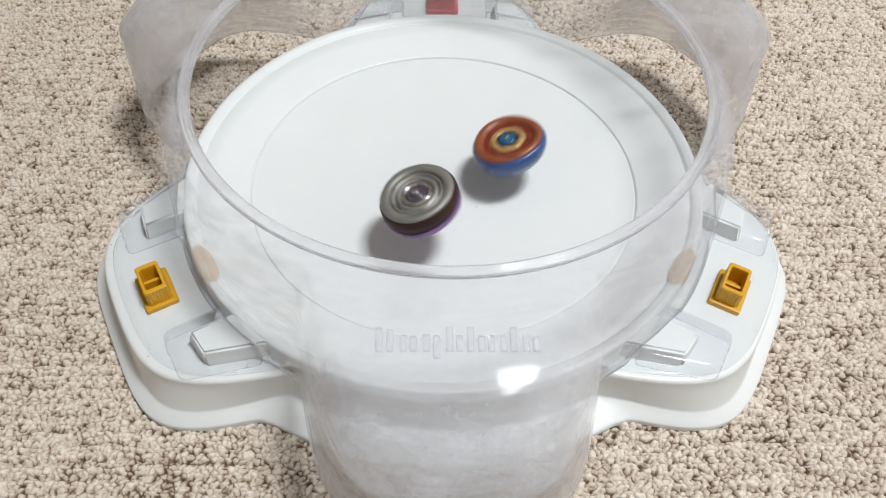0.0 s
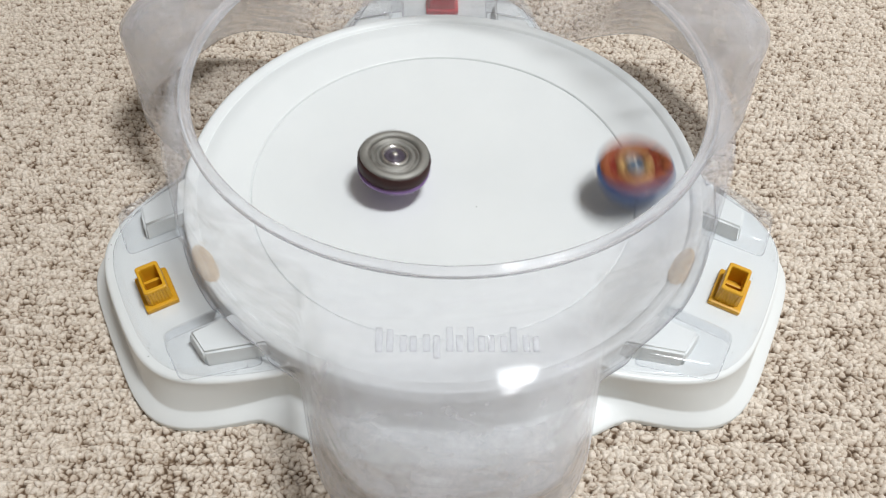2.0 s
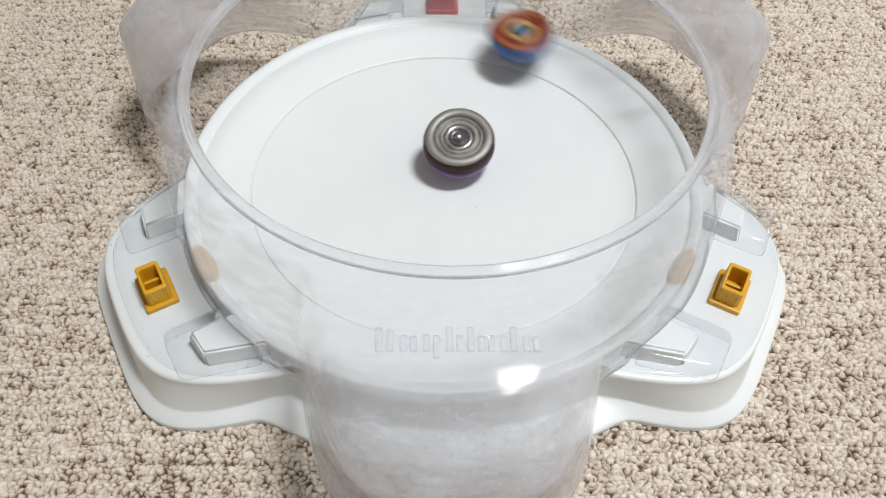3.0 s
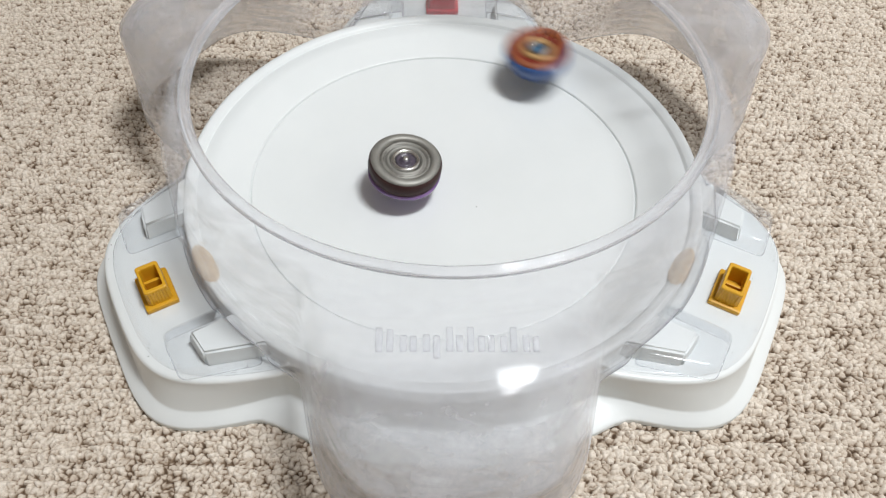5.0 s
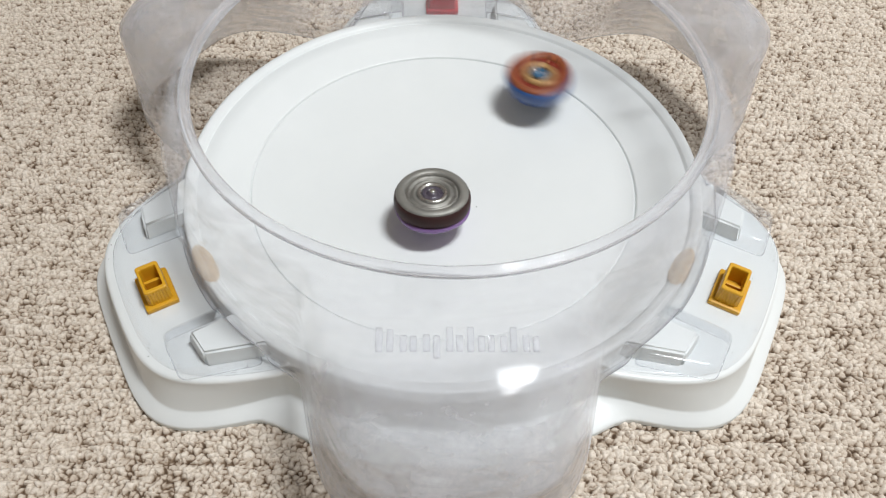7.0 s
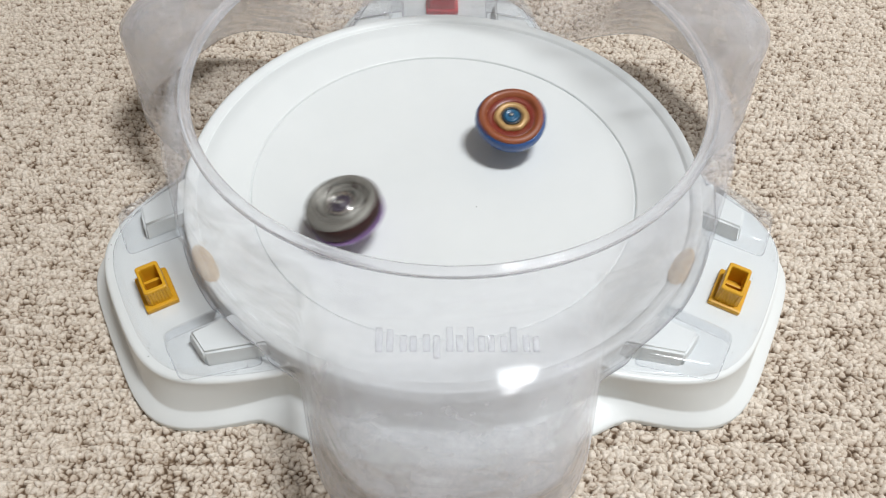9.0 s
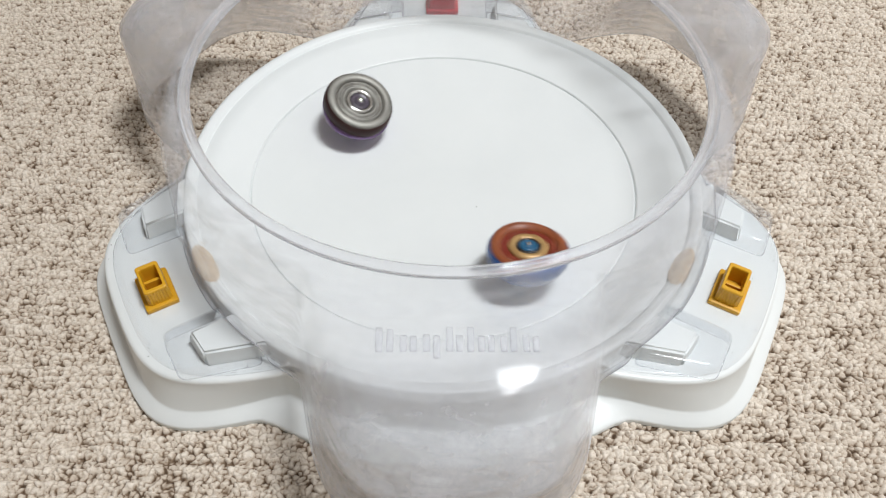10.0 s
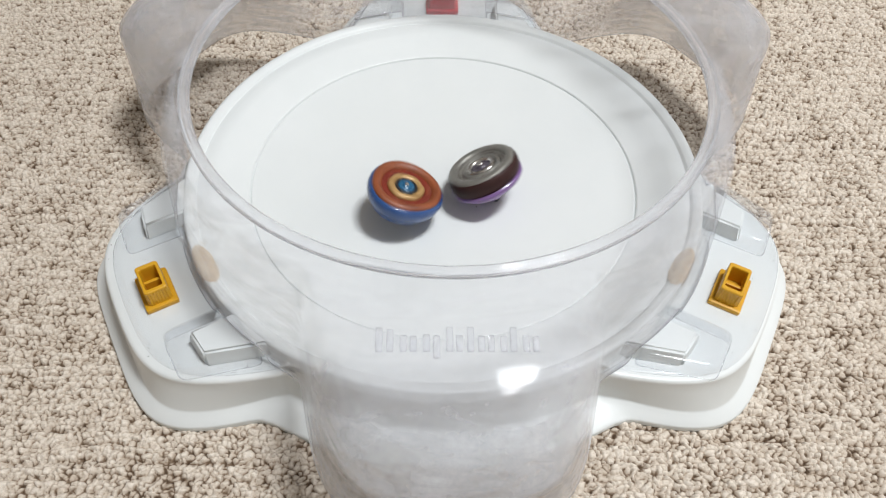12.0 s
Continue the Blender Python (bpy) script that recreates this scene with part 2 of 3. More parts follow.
    # furrows between the woven rows, sunk and also darkened in tone
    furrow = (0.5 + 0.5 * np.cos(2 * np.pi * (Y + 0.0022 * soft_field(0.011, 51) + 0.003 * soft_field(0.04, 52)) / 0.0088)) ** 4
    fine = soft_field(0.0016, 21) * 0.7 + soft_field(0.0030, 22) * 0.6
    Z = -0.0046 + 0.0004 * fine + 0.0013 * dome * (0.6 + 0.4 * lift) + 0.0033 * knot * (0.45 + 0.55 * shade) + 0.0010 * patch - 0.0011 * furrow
    # random brown yarn, with shade painted into gaps, slits and furrows
    yarn_and_shade = np.clip(0.05 + 0.20 * gap ** 0.8 + slit ** 0.9 * (0.44 + 0.20 * shade) + 0.10 * knot + 0.06 * dome + 0.40 * np.minimum(patch, 0.10) + 0.07 * fine + 0.035 - 0.15 * furrow, 0, 1)
    h, w = X.shape
    verts = np.stack([X, Y, Z], -1).reshape(-1, 3)
    idx = np.arange(h * w).reshape(h, w)
    quads = np.stack([idx[:-1, :-1], idx[:-1, 1:], idx[1:, 1:], idx[1:, :-1]], -1).reshape(-1, 4)
    # nothing fine where the arena stands: one flat piece
    mid_x, mid_y = (X[:-1, :-1] + 0.5 * step).ravel(), (Y[:-1, :-1] + 0.5 * step).ravel()
    quads = quads[(abs(mid_x) > 0.105) | (abs(mid_y) > 0.105)]
    # coarser pile out to the walls, edge to edge with the fine part
    x0, x1, y0, y1 = xs[0], xs[-1], ys[0], ys[-1]
    ox = np.concatenate([np.linspace(-2, x0, 150), np.linspace(x0, x1, 90)[1:-1], np.linspace(x1, 2, 150)])
    oy = np.concatenate([np.linspace(-2, y0, 170), np.linspace(y0, y1, 60)[1:-1], np.linspace(y1, 2, 170)])
    OX, OY = np.meshgrid(ox, oy)
    pile = rng.uniform(0, 1, OX.shape)
    more = np.stack([OX, OY, -0.0032 + 0.0022 * pile], -1).reshape(-1, 3)
    oi = np.arange(OX.size).reshape(OX.shape) + len(verts)
    far = np.stack([oi[:-1, :-1], oi[:-1, 1:], oi[1:, 1:], oi[1:, :-1]], -1).reshape(-1, 4)
    mx, my = 0.5 * (OX[:-1, :-1] + OX[1:, 1:]).ravel(), 0.5 * (OY[:-1, :-1] + OY[1:, 1:]).ravel()
    far = far[(mx < x0) | (mx > x1) | (my < y0) | (my > y1)]
    under = len(verts) + len(more) + np.arange(4)
    flat = np.array([(-0.106, -0.106, -0.004), (0.106, -0.106, -0.004), (0.106, 0.106, -0.004), (-0.106, 0.106, -0.004)])
    verts, quads = np.vstack([verts, more, flat]), np.vstack([quads, far, under[None]])
    # coarse pile is toned darker where it lies lower
    yarn_and_shade = np.concatenate([yarn_and_shade.ravel(), 0.34 + 0.56 * pile.ravel(), np.full(4, 0.5)])
    me = bpy.data.meshes.new("floor")
    me.vertices.add(len(verts))
    me.vertices.foreach_set("co", verts.ravel())
    me.loops.add(quads.size)
    me.loops.foreach_set("vertex_index", quads.ravel().astype(np.int32))
    me.polygons.add(len(quads))
    me.polygons.foreach_set("loop_start", np.arange(0, quads.size, 4, dtype=np.int32))
    me.update(calc_edges=True)
    me.attributes.new("yarn_and_shade", "FLOAT", "POINT").data.foreach_set("value", yarn_and_shade.astype(np.float32))
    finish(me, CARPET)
    return tagged(new("floor", me), "beige and brown looped boucle carpet", kind="structure")


carpet()

# ---- the arena's white base ----
BOWL = [(0.0005, 0.0175), (0.02, 0.0177), (0.04, 0.0183), (0.06, 0.0193), (0.08, 0.0208), (0.097, 0.0226), (0.11, 0.0243), (0.1195, 0.0259), (0.1252, 0.0269), (0.1259, 0.02705),
        (0.1262, 0.0268), (0.1263, 0.0255), (0.1269, 0.0255), (0.1270, 0.0275), (0.1273, 0.0279), (0.1282, 0.0282), (0.137, 0.0309), (0.148, 0.0343), (0.1572, 0.0371), (0.1580, 0.0366), (0.1586, 0.0369), (0.1592, 0.0384), (0.1602, 0.0389),
        (0.1625, 0.0398), (0.1645, 0.0400), (0.1657, 0.0394), (0.1662, 0.0380)]


def bowl_height(r):
    for (r0, z0), (r1, z1) in zip(BOWL, BOWL[1:]):
        if r <= r1:
            return z0 + (z1 - z0) * max(0.0, r - r0) / (r1 - r0)
    return 0.04


def bowl_skin():
    bm = lathe(BOWL, 192, cap=False)
    bm.verts.ensure_lookup_table()
    bm.faces.new([bm.verts[i] for i in range(192)])
    return bm


def local(u, v, z, axis):
    a = radians(axis)
    return (u * math.cos(a) - v * math.sin(a), u * math.sin(a) + v * math.cos(a), z)


def on_pod(axis):
    """Pose of a pod's own space: x outward along its axis, y across it."""
    return Matrix.Rotation(radians(axis), 4, "Z")


arena = tagged(new("spinning_top_arena"), "round white plastic battle arena base with three clip pods on carpet", "toy arena")
part("bowl", bowl_skin(), WHITE, arena, "shallow white bowl with a ring crease")


def base_shell():
    def pod(a):
        return lobe(off_axis(a, 90), 0.2165, 0.1280, 0.28, 8.0)
    R = [softmax(0.1680, pod(a), 0.003) for a in ANGLES]
    crease = [softmax(0.1708, lobe(off_axis(a, 90), 0.2182, 0.1060, 0.14, 8.0), 0.005) for a in ANGLES]
    foot = [softmax(0.1888, lobe(off_axis(a, 90), 0.2268, 0.1200, 0.18, 8.0), 0.005) for a in ANGLES]
    levels = [(lambda r: 0.1655, 0.0385), (lambda r: 0.1664, 0.0372), (lambda r: 0.1668, 0.0305), (lambda r: max(0.1670, min(0.170, r - 0.004)), 0.0290)]
    levels += [(lambda r, k=k: max(0.1672, 0.170 + (r - 0.004 - 0.170) * k), 0.0290) for k in (0.3, 0.6, 0.9)]
    levels += [(lambda r: max(0.1673, r - 0.0030), 0.0290), (lambda r: max(0.1674, r - 0.0017), 0.0288), (lambda r: max(0.1676, r - 0.0007), 0.0282), (lambda r: r - 0.0002, 0.0272), (lambda r: r, 0.0262), (lambda r: r + 0.0001, 0.0252)]
    # between the pods the outer wall stands straight under the rim
    loops = []
    for i, (f, z) in enumerate(levels):
        even = 0.0385 - 0.0133 * i / (len(levels) - 1)
        loops.append([polar(f(r), a, z + (even - z) * min(1.0, max(0.0, (0.1765 - r) / 0.005))) for a, r in zip(ANGLES, R)])
    # side wall down to a tight crease, then a flange that falls outward
    for k, d, z in ((0.25, 0.0, 0.0205), (0.55, 0.0, 0.0150), (0.85, 0.0, 0.0100), (0.97, 0.0, 0.0080), (1.0, 0.0001, 0.0074), (1.0, 0.0006, 0.0069), (1.0, 0.0014, 0.0064)):
        loops.append([polar(r + (max(c, r + 0.001) - r) * k + d, a, z) for a, r, c in zip(ANGLES, R, crease)])
    for k, z in ((0.3, 0.0051), (0.55, 0.0039), (0.9, 0.0022), (0.97, 0.0017), (1.0, 0.0008), (1.0, -0.0025)):
        loops.append([polar(max(c, r + 0.001) + 0.0014 + (max(f, c + 0.006) - c - 0.0014) * k, a, z) for a, r, c, f in zip(ANGLES, R, crease, foot)])
    return rings(loops)


part("shell", base_shell(), WHITE, arena, "white skirt with three pods and a foot flange")


def raised_block(flip):
    bm = bmesh.new()
    low = [(0.1575, 0.0405), (0.1862, 0.0400), (0.1832, 0.0612), (0.1475, 0.0735)]
    high = [(0.1578, 0.0430), (0.1842, 0.0428), (0.1820, 0.0592), (0.1490, 0.0700)]
    v0 = [bm.verts.new((u, v * flip, 0.0282)) for u, v in low]
    v1 = [bm.verts.new((u, v * flip, 0.0396)) for u, v in high]
    for i in range(4):
        bm.faces.new((v0[i], v0[(i + 1) % 4], v1[(i + 1) % 4], v1[i]))
    bm.faces.new(v1)
    bm.faces.new(v0[::-1])
    bmesh.ops.bevel(bm, geom=list(bm.edges), offset=0.0014, segments=4, affect="EDGES")
    return bm


for axis in (90, 210, 330):
    for flip in (1, -1):
        raised = part("raised_block", raised_block(flip), WHITE, arena, m=on_pod(axis))
        for face in raised.data.polygons:
            face.use_smooth = face.area < 0.00004


def clip_body():
    """A hollow tapered clip with fluted sides."""
    bm = bmesh.new()
    ends = {0: 0.0014, 1: 0.0004, 15: 0.0004, 16: 0.0014}
    side = [(0.1848 + 0.0134 * i / 16, 0.0112 - 0.00035 * (i % 2) - ends.get(i, 0.0)) for i in range(17)]
    outer = [(u, -v) for u, v in side] + side[::-1]
    plain = [(0.1848 + 0.0134 * i / 16, 0.0112 - 0.7 * ends.get(i, 0.0)) for i in range(17)]
    inner = [(u, -v) for u, v in plain] + plain[::-1]

    def loop(pts, k, z):
        return [(0.1915 + (u - 0.1915) * k, v * k, z) for u, v in pts]
    bm = rings([loop(outer, 1.0, 0.0312), loop(outer, 0.96, 0.0414), loop(inner, 0.955, 0.0426), loop(inner, 0.93, 0.0433), loop(inner, 0.89, 0.0436), loop(inner, 0.74, 0.0436), loop(inner, 0.70, 0.0432), loop(inner, 0.68, 0.0422), loop(inner, 0.64, 0.0306)])
    bm.verts.ensure_lookup_table()
    bm.faces.new(bm.verts[-len(inner):])
    return bm


def block(size, centre, bevel):
    bm = bmesh.new()
    box(bm, size, centre, bevel)
    return bm


for axis, mat, text in ((90, RED, "red hollow plastic clip"), (210, YELLOW, "amber yellow hollow plastic clip"), (330, YELLOW, "amber yellow hollow plastic clip")):
    clip = part("clip", clip_body(), mat, arena, text, smooth=False, m=on_pod(axis))
    part("foot_plate", block((0.0185, 0.0268, 0.0036), (0.1915, 0, 0.0304), 0.0016), mat, clip, smooth=False)
    part("inner_rib", block((0.0090, 0.0020, 0.0085), (0.1915, -0.0012, 0.0346), 0.0005), mat, clip, smooth=False)

def rim_patch():
    """Thin tan patch over the bowl's rim beside a clip."""
    rng = random.Random(5)
    bm = bmesh.new()
    rows = []
    for r, z in ((0.1560, 0.0371), (0.1575, 0.0376), (0.1590, 0.0388), (0.1610, 0.0396), (0.1628, 0.0402), (0.1645, 0.0403), (0.1660, 0.0397), (0.1668, 0.0382), (0.1670, 0.0350)):
        half = 0.0150 * math.sqrt(max(0.12, 1 - ((r - 0.1622) / 0.0064) ** 2)) + rng.uniform(-0.0007, 0.0007)
        rows.append([bm.verts.new(polar(r, half * (2 * i / 10 - 1) / r, z)) for i in range(11)])
    for a, c in zip(rows, rows[1:]):
        for i in range(10):
            bm.faces.new((a[i], a[i + 1], c[i + 1], c[i]))
    return bm


for axis in (211, 328.6):
    part("tan_patch", rim_patch(), TAN, arena, "thin tan patch on the bowl rim", m=on_pod(axis))

# ---- the clear cover, set a little askew on the base ----
cover = tagged(new("arena_cover"), "scuffed clear plastic cover ring with three bulging pockets", "toy cover")
cover.location = (0.0020, 0.0002, 0.0)


def shoulder(s, edge=0.0903):
    """Height on the cover's roof, from the lip (0) to its outer edge (1)."""
    return 0.1168 - (0.1168 - edge) * (0.226 * s + 0.774 * s ** 4)


def cover_shell():
    """Roof, rounded edge and wall; the edge stands higher over the pods than on the pockets."""
    top = [softmax(0.1650, lobe(off_axis(a, 30), 0.2385, 0.0905, 0.12, 5.5), 0.003) for a in ANGLES]
    low = [softmax(0.1718, lobe(off_axis(a, 30), 0.2280, 0.1040, 0.165, 8.0), 0.004) for a in ANGLES]
    edge = [0.1010 - 0.0107 * min(1.0, max(0.0, (rt - 0.168) / 0.045)) for rt in top]
    # the wall's lower edge is lifted where it passes over a raised block
    foot = []
    for a in ANGLES:
        k = min(1.0, max(0.0, (8.5 - abs(abs(math.degrees(off_axis(a, 90))) - 18.0)) / 2.5))
        foot.append(0.0300 + 0.0112 * k * k * (3 - 2 * k))
    loops = [[polar(r, a, z) for a in ANGLES] for r, z in ((0.1490, 0.1174), (0.1500, 0.1172))]
    for k in range(1, 15):
        s = 1 - (1 - k / 14) ** 1.7
        loops.append([polar(0.1500 + (rt - 0.0035 - 0.1500) * s, a, shoulder(s, e)) for a, rt, e in zip(ANGLES, top, edge)])
    for dr, dz in ((-0.0010, 0.0025), (0.0, 0.0053)):
        loops.append([polar(rt + dr, a, e - dz) for a, rt, e in zip(ANGLES, top, edge)])
    for k in range(1, 13):
        s = k / 12
        loops.append([polar(rt + (rl - rt) * s ** 0.9, a, e - 0.0053 + (f + 0.0025 - e + 0.0053) * s) for a, rt, rl, e, f in zip(ANGLES, top, low, edge, foot)])
    loops.append([polar(rl + 0.0004, a, f) for a, rl, f in zip(ANGLES, low, foot)])
    return rings(loops)


def thicken(ob, t):
    mod = ob.modifiers.new("thickness", "SOLIDIFY")
    mod.thickness, mod.offset = t, -1.0
    ob.data.materials.append(MILKY)
    mod.material_offset_rim = 1
    ob.visible_shadow = False
    return ob


shell = thicken(part("shell", cover_shell(), CLEAR, cover), 0.0016)
# the pockets are more scuffed than the ring
worn = [min(1.0, max(0.0, (math.hypot(v.co.x, v.co.y) - 0.176) / 0.045)) for v in shell.data.vertices]
shell.data.attributes.new("worn", "FLOAT", "POINT").data.foreach_set("value", worn)
lip = part("lip", solid_ring(((0.1436, 0.1160), (0.1436, 0.1184), (0.1441, 0.1194), (0.1450, 0.1197), (0.1459, 0.1194), (0.1465, 0.1187), (0.1472, 0.1190), (0.1481, 0.1196), (0.1491, 0.1194), (0.1498, 0.1185), (0.1498, 0.1168), (0.1468, 0.1158)), 192), MILKY, cover, "cloudy rounded lip")
lip.visible_shadow = False
shell.visible_shadow = True


def rounded(corners, radius, inset=0.0, n=5):
    """Outline of a polygon with rounded corners, drawn in by inset."""
    mid = Vector((sum(c[0] for c in corners) / len(corners), sum(c[1] for c in corners) / len(corners)))
    pts = [Vector(c) for c in corners]
    pts = [p + (mid - p).normalized() * inset * 1.4 for p in pts]
    out = []
    for i, p in enumerate(pts):
        a, c = (pts[i - 1] - p).normalized(), (pts[(i + 1) % len(pts)] - p).normalized()
        for k in range(n):
            t = k / (n - 1)
            out.append(p + a * radius * (1 - t) ** 2 + c * radius * t ** 2)
    return out


def tab_shape(flip):
    """Open-bottomed clear tab that lies over a raised block."""
    shape = [(0.1580, 0.0340), (0.2000, 0.0345), (0.1990, 0.0625), (0.1580, 0.0745)]
    loops = [[(p.x, p.y * flip, z) for p in rounded(shape, 0.005, d)] for d, z in ((-0.0006, 0.0302), (0.0, 0.0318), (0.0006, 0.0388), (0.0014, 0.0406), (0.0030, 0.0412))]
    bm = rings(loops)
    bm.verts.ensure_lookup_table()
    bm.faces.new(bm.verts[-len(loops[0]):])
    return bm


for axis in (90, 210, 330):
    for flip in (1, -1):
        thicken(part("tab", tab_shape(flip), THIN, cover, m=on_pod(axis)), 0.0010)


def pod_plate():
    """Clear sheet that lies on a pod inside its edge."""
    phis = [radians(-31 + 62 * i / 60) for i in range(61)]
    rows = []
    for k in range(9):
        rows.append([polar(0.1698 + (max(0.1702, lobe(f, 0.2165, 0.1280, 0.28, 8.0) - 0.0042) - 0.1698) * k / 8, f, 0.0306) for f in phis])
    bm = bmesh.new()
    vs = [[bm.verts.new(p) for p in row] for row in rows]
    for a, c in zip(vs, vs[1:]):
        for i in range(60):
            bm.faces.new((a[i], a[i + 1], c[i + 1], c[i]))
    return bm


for axis in (90, 210, 330):
    thicken(part("pod_plate", pod_plate(), THIN, cover, m=on_pod(axis)), 0.0009)


def raised_bars():
    """Moulded lettering as rows of plain upright ridges on the front pocket's shoulder."""
    widths = (9.2, 8.2, 8.6, 8.2, 2.6, 8.0, 8.2, 8.2)
    heights = ((10.6, 9.8), (7.2, 6.8), (7.4, 10.0), (10.8, 7.0), (10.8,), (6.8, 7.2), (7.0, 10.8), (7.2, 6.8))
    drops = (0, 0, -3, 0, 0, 0, 0, 0)
    x = -0.0338
    for w, hs, d in zip(widths, heights, drops):
        w = w / 1000
        for i, h in enumerate(hs):
            h, dy = h / 1000, (d / 1000 if i == 1 else 0.0)
            xb = x + (i + 0.5) * w / len(hs)
            yc = -0.1838 + dy + h / 2
            z = shoulder((math.hypot(xb, yc) - 0.1500) / 0.0850)
            bm = bmesh.new()
            box(bm, (0.0030, h, 0.0020), (0, 0, 0), 0.00095)
            ob = part("raised_bar", bm, MILKY, cover, m=pose(xb, yc, z - 0.0003, 8.0, 0, 0))
            ob.visible_shadow = False
        x += w + 0.0012


raised_bars()


# ---- two spinning tops ----
def wobble(n, depth, phase=0.0):
    return lambda r, z, a: 1 + depth * math.cos(n * a + phase)


def mm(pairs):
    return [(r / 1000, z / 1000) for r, z in pairs]


def grey_top():
    top = tagged(new("spinning_toy"), "grey metal and violet spinning top with a maroon side", "spinning top", "tops in the arena")
    part("tip", lathe(mm([(0.3, 0), (1.2, 0.2), (2.2, 1.0), (2.6, 2.2), (2.6, 3.5)]), 32), BLACK, top, "dark round tip")
    part("driver", lathe(mm([(2.6, 3), (6.0, 4.4), (8.5, 6.5), (9.5, 9), (9.5, 11)]), 48, wobble(6, 0.03)), PURPLE, top, "violet driver cone")
    part("lower_skirt", solid_ring(mm([(8, 9.2), (13, 10.6), (18.4, 12.8), (21.8, 14.6), (23.6, 16.8), (23.9, 19.4), (8, 20)]), 96, wobble(4, 0.014)), PURPLE, top, "violet plastic skirt")
    part("side_band", solid_ring(mm([(15, 19), (23.0, 19.8), (23.6, 21.6), (23.9, 24.4), (23.7, 27.0), (22.9, 29.0), (21.6, 29.9), (15, 28)]), 96, wobble(3, 0.012)), MAROON, top, "dark maroon band")
    part("metal_rim", solid_ring(mm([(15.6, 27), (21.9, 28.6), (22.5, 29.3), (22.0, 30.2), (20.8, 30.8), (19.2, 31.0), (17.6, 30.8), (16.7, 30.1), (16.2, 28.8)]), 96, wobble(3, 0.010)), STEEL, top, "rounded grey metal rim")
    part("metal_ring", solid_ring(mm([(9.0, 25), (16.8, 25), (16.9, 27.9), (16.2, 28.2), (15.4, 29.4), (14.6, 29.4), (13.9, 28.0), (13.0, 27.8), (12.3, 29.0), (11.2, 29.5), (10.4, 28.9), (9.6, 27.4)]), 96, wobble(5, 0.014)), STEEL, top, "grooved metal ring")
    for k in range(5):
        part("notch", block((0.0036, 0.0016, 0.0010), (0.0150, 0, 0.0292), 0.0003), MAROON, top, "dark notch", m=Matrix.Rotation(2 * math.pi * k / 5, 4, "Z"))
    part("inner_ring", solid_ring(mm([(6.2, 25), (9.6, 25), (9.8, 28.4), (9.0, 29.6), (8.0, 29.9), (7.0, 29.3), (6.4, 28.2)]), 64, wobble(2, 0.018)), BRIGHT, top, "polished inner ring")
    part("hub", lathe(mm([(6.4, 24), (6.4, 28.4), (5.4, 28.8), (4.8, 28.2), (4.0, 28.2), (3.4, 29.2), (2.6, 30.0), (1.6, 30.4), (0.4, 30.5)]), 48), MAUVE, top, "dull violet hub")
    part("stud", lathe(mm([(1.9, 29), (1.9, 30.6), (1.4, 31.0), (0.3, 31.2)]), 24), BRIGHT, top, "chrome centre stud")
    return top


def orange_top():
    top = tagged(new("spinning_toy"), "burnt orange and blue spinning top with a golden ring", "spinning top", "tops in the arena")
    part("tip", lathe(mm([(0.3, 0), (1.6, 0.2), (2.4, 1.2), (2.6, 2.4), (2.6, 3.5)]), 32), BLACK, top, "black tip")
    part("driver", lathe(mm([(2.6, 3), (5.6, 4.6), (8.2, 7.0), (9.0, 9), (9.0, 11.5)]), 48, wobble(6, 0.04)), BLACK, top, "black driver cone")
    part("lower_disc", solid_ring(mm([(8, 9.8), (12, 10.6), (16.8, 12.4), (20.4, 15.0), (22.0, 18.4), (20, 21), (8, 21)]), 96, wobble(3, 0.025)), BLUE, top, "blue lower disc")
    part("blue_rim", solid_ring(mm([(17, 20), (22.0, 17.6), (23.4, 20.6), (24.2, 24.0), (24.0, 26.4), (23.2, 28.0), (22.0, 28.8), (17, 26.6)]), 96, wobble(3, 0.020, 0.6)), BLUE, top, "blue bladed rim")
    part("orange_ring", solid_ring(mm([(15.4, 26), (21.2, 27.4), (22.3, 28.8), (22.0, 29.7), (21.0, 30.4), (19.4, 30.8), (17.8, 30.2), (17.0, 29.2), (16.2, 28.6)]), 96, wobble(3, 0.024, 0.6)), ORANGE, top, "burnt orange ring")
    part("red_ring", solid_ring(mm([(10.6, 25), (16.8, 25), (17.2, 27.8), (15.4, 28.2), (13.4, 27.8), (11.6, 27.6)]), 96, wobble(3, 0.03)), DEEPRED, top, "deep red channel")
    for k in range(3):
        a = 2 * math.pi * k / 3
        part("blade_mark", block((0.0036, 0.0026, 0.0010), (0.0146, 0, 0.0280), 0.0004), ORANGE, top, "small orange blade mark", m=Matrix.Rotation(a, 4, "Z"))
    part("golden_ring", solid_ring(mm([(6.4, 25), (11.4, 25), (11.8, 28.2), (10.8, 29.4), (9.4, 29.8), (7.8, 29.2), (6.8, 28.2)]), 72, wobble(6, 0.03)), GOLD, top, "golden ring")
    part("dark_ring", solid_ring(mm([(5.2, 26), (7.0, 26), (7.1, 29.0), (6.2, 29.6), (5.4, 29.0)]), 48), BLACK, top, "dark ring round the hub")
    part("hub", lathe(mm([(5.4, 25), (5.4, 29.0), (4.6, 29.7), (3.6, 29.8), (3.0, 29.2), (2.2, 29.4), (1.4, 30.1), (0.3, 30.4)]), 48), CYAN, top, "blue hub")
    part("stud", lathe(mm([(1.3, 29.5), (1.3, 30.8), (0.9, 31.1), (0.2, 31.2)]), 24), BRIGHT, top, "small bright stud")
    return top


grey = grey_top()
orange = orange_top()


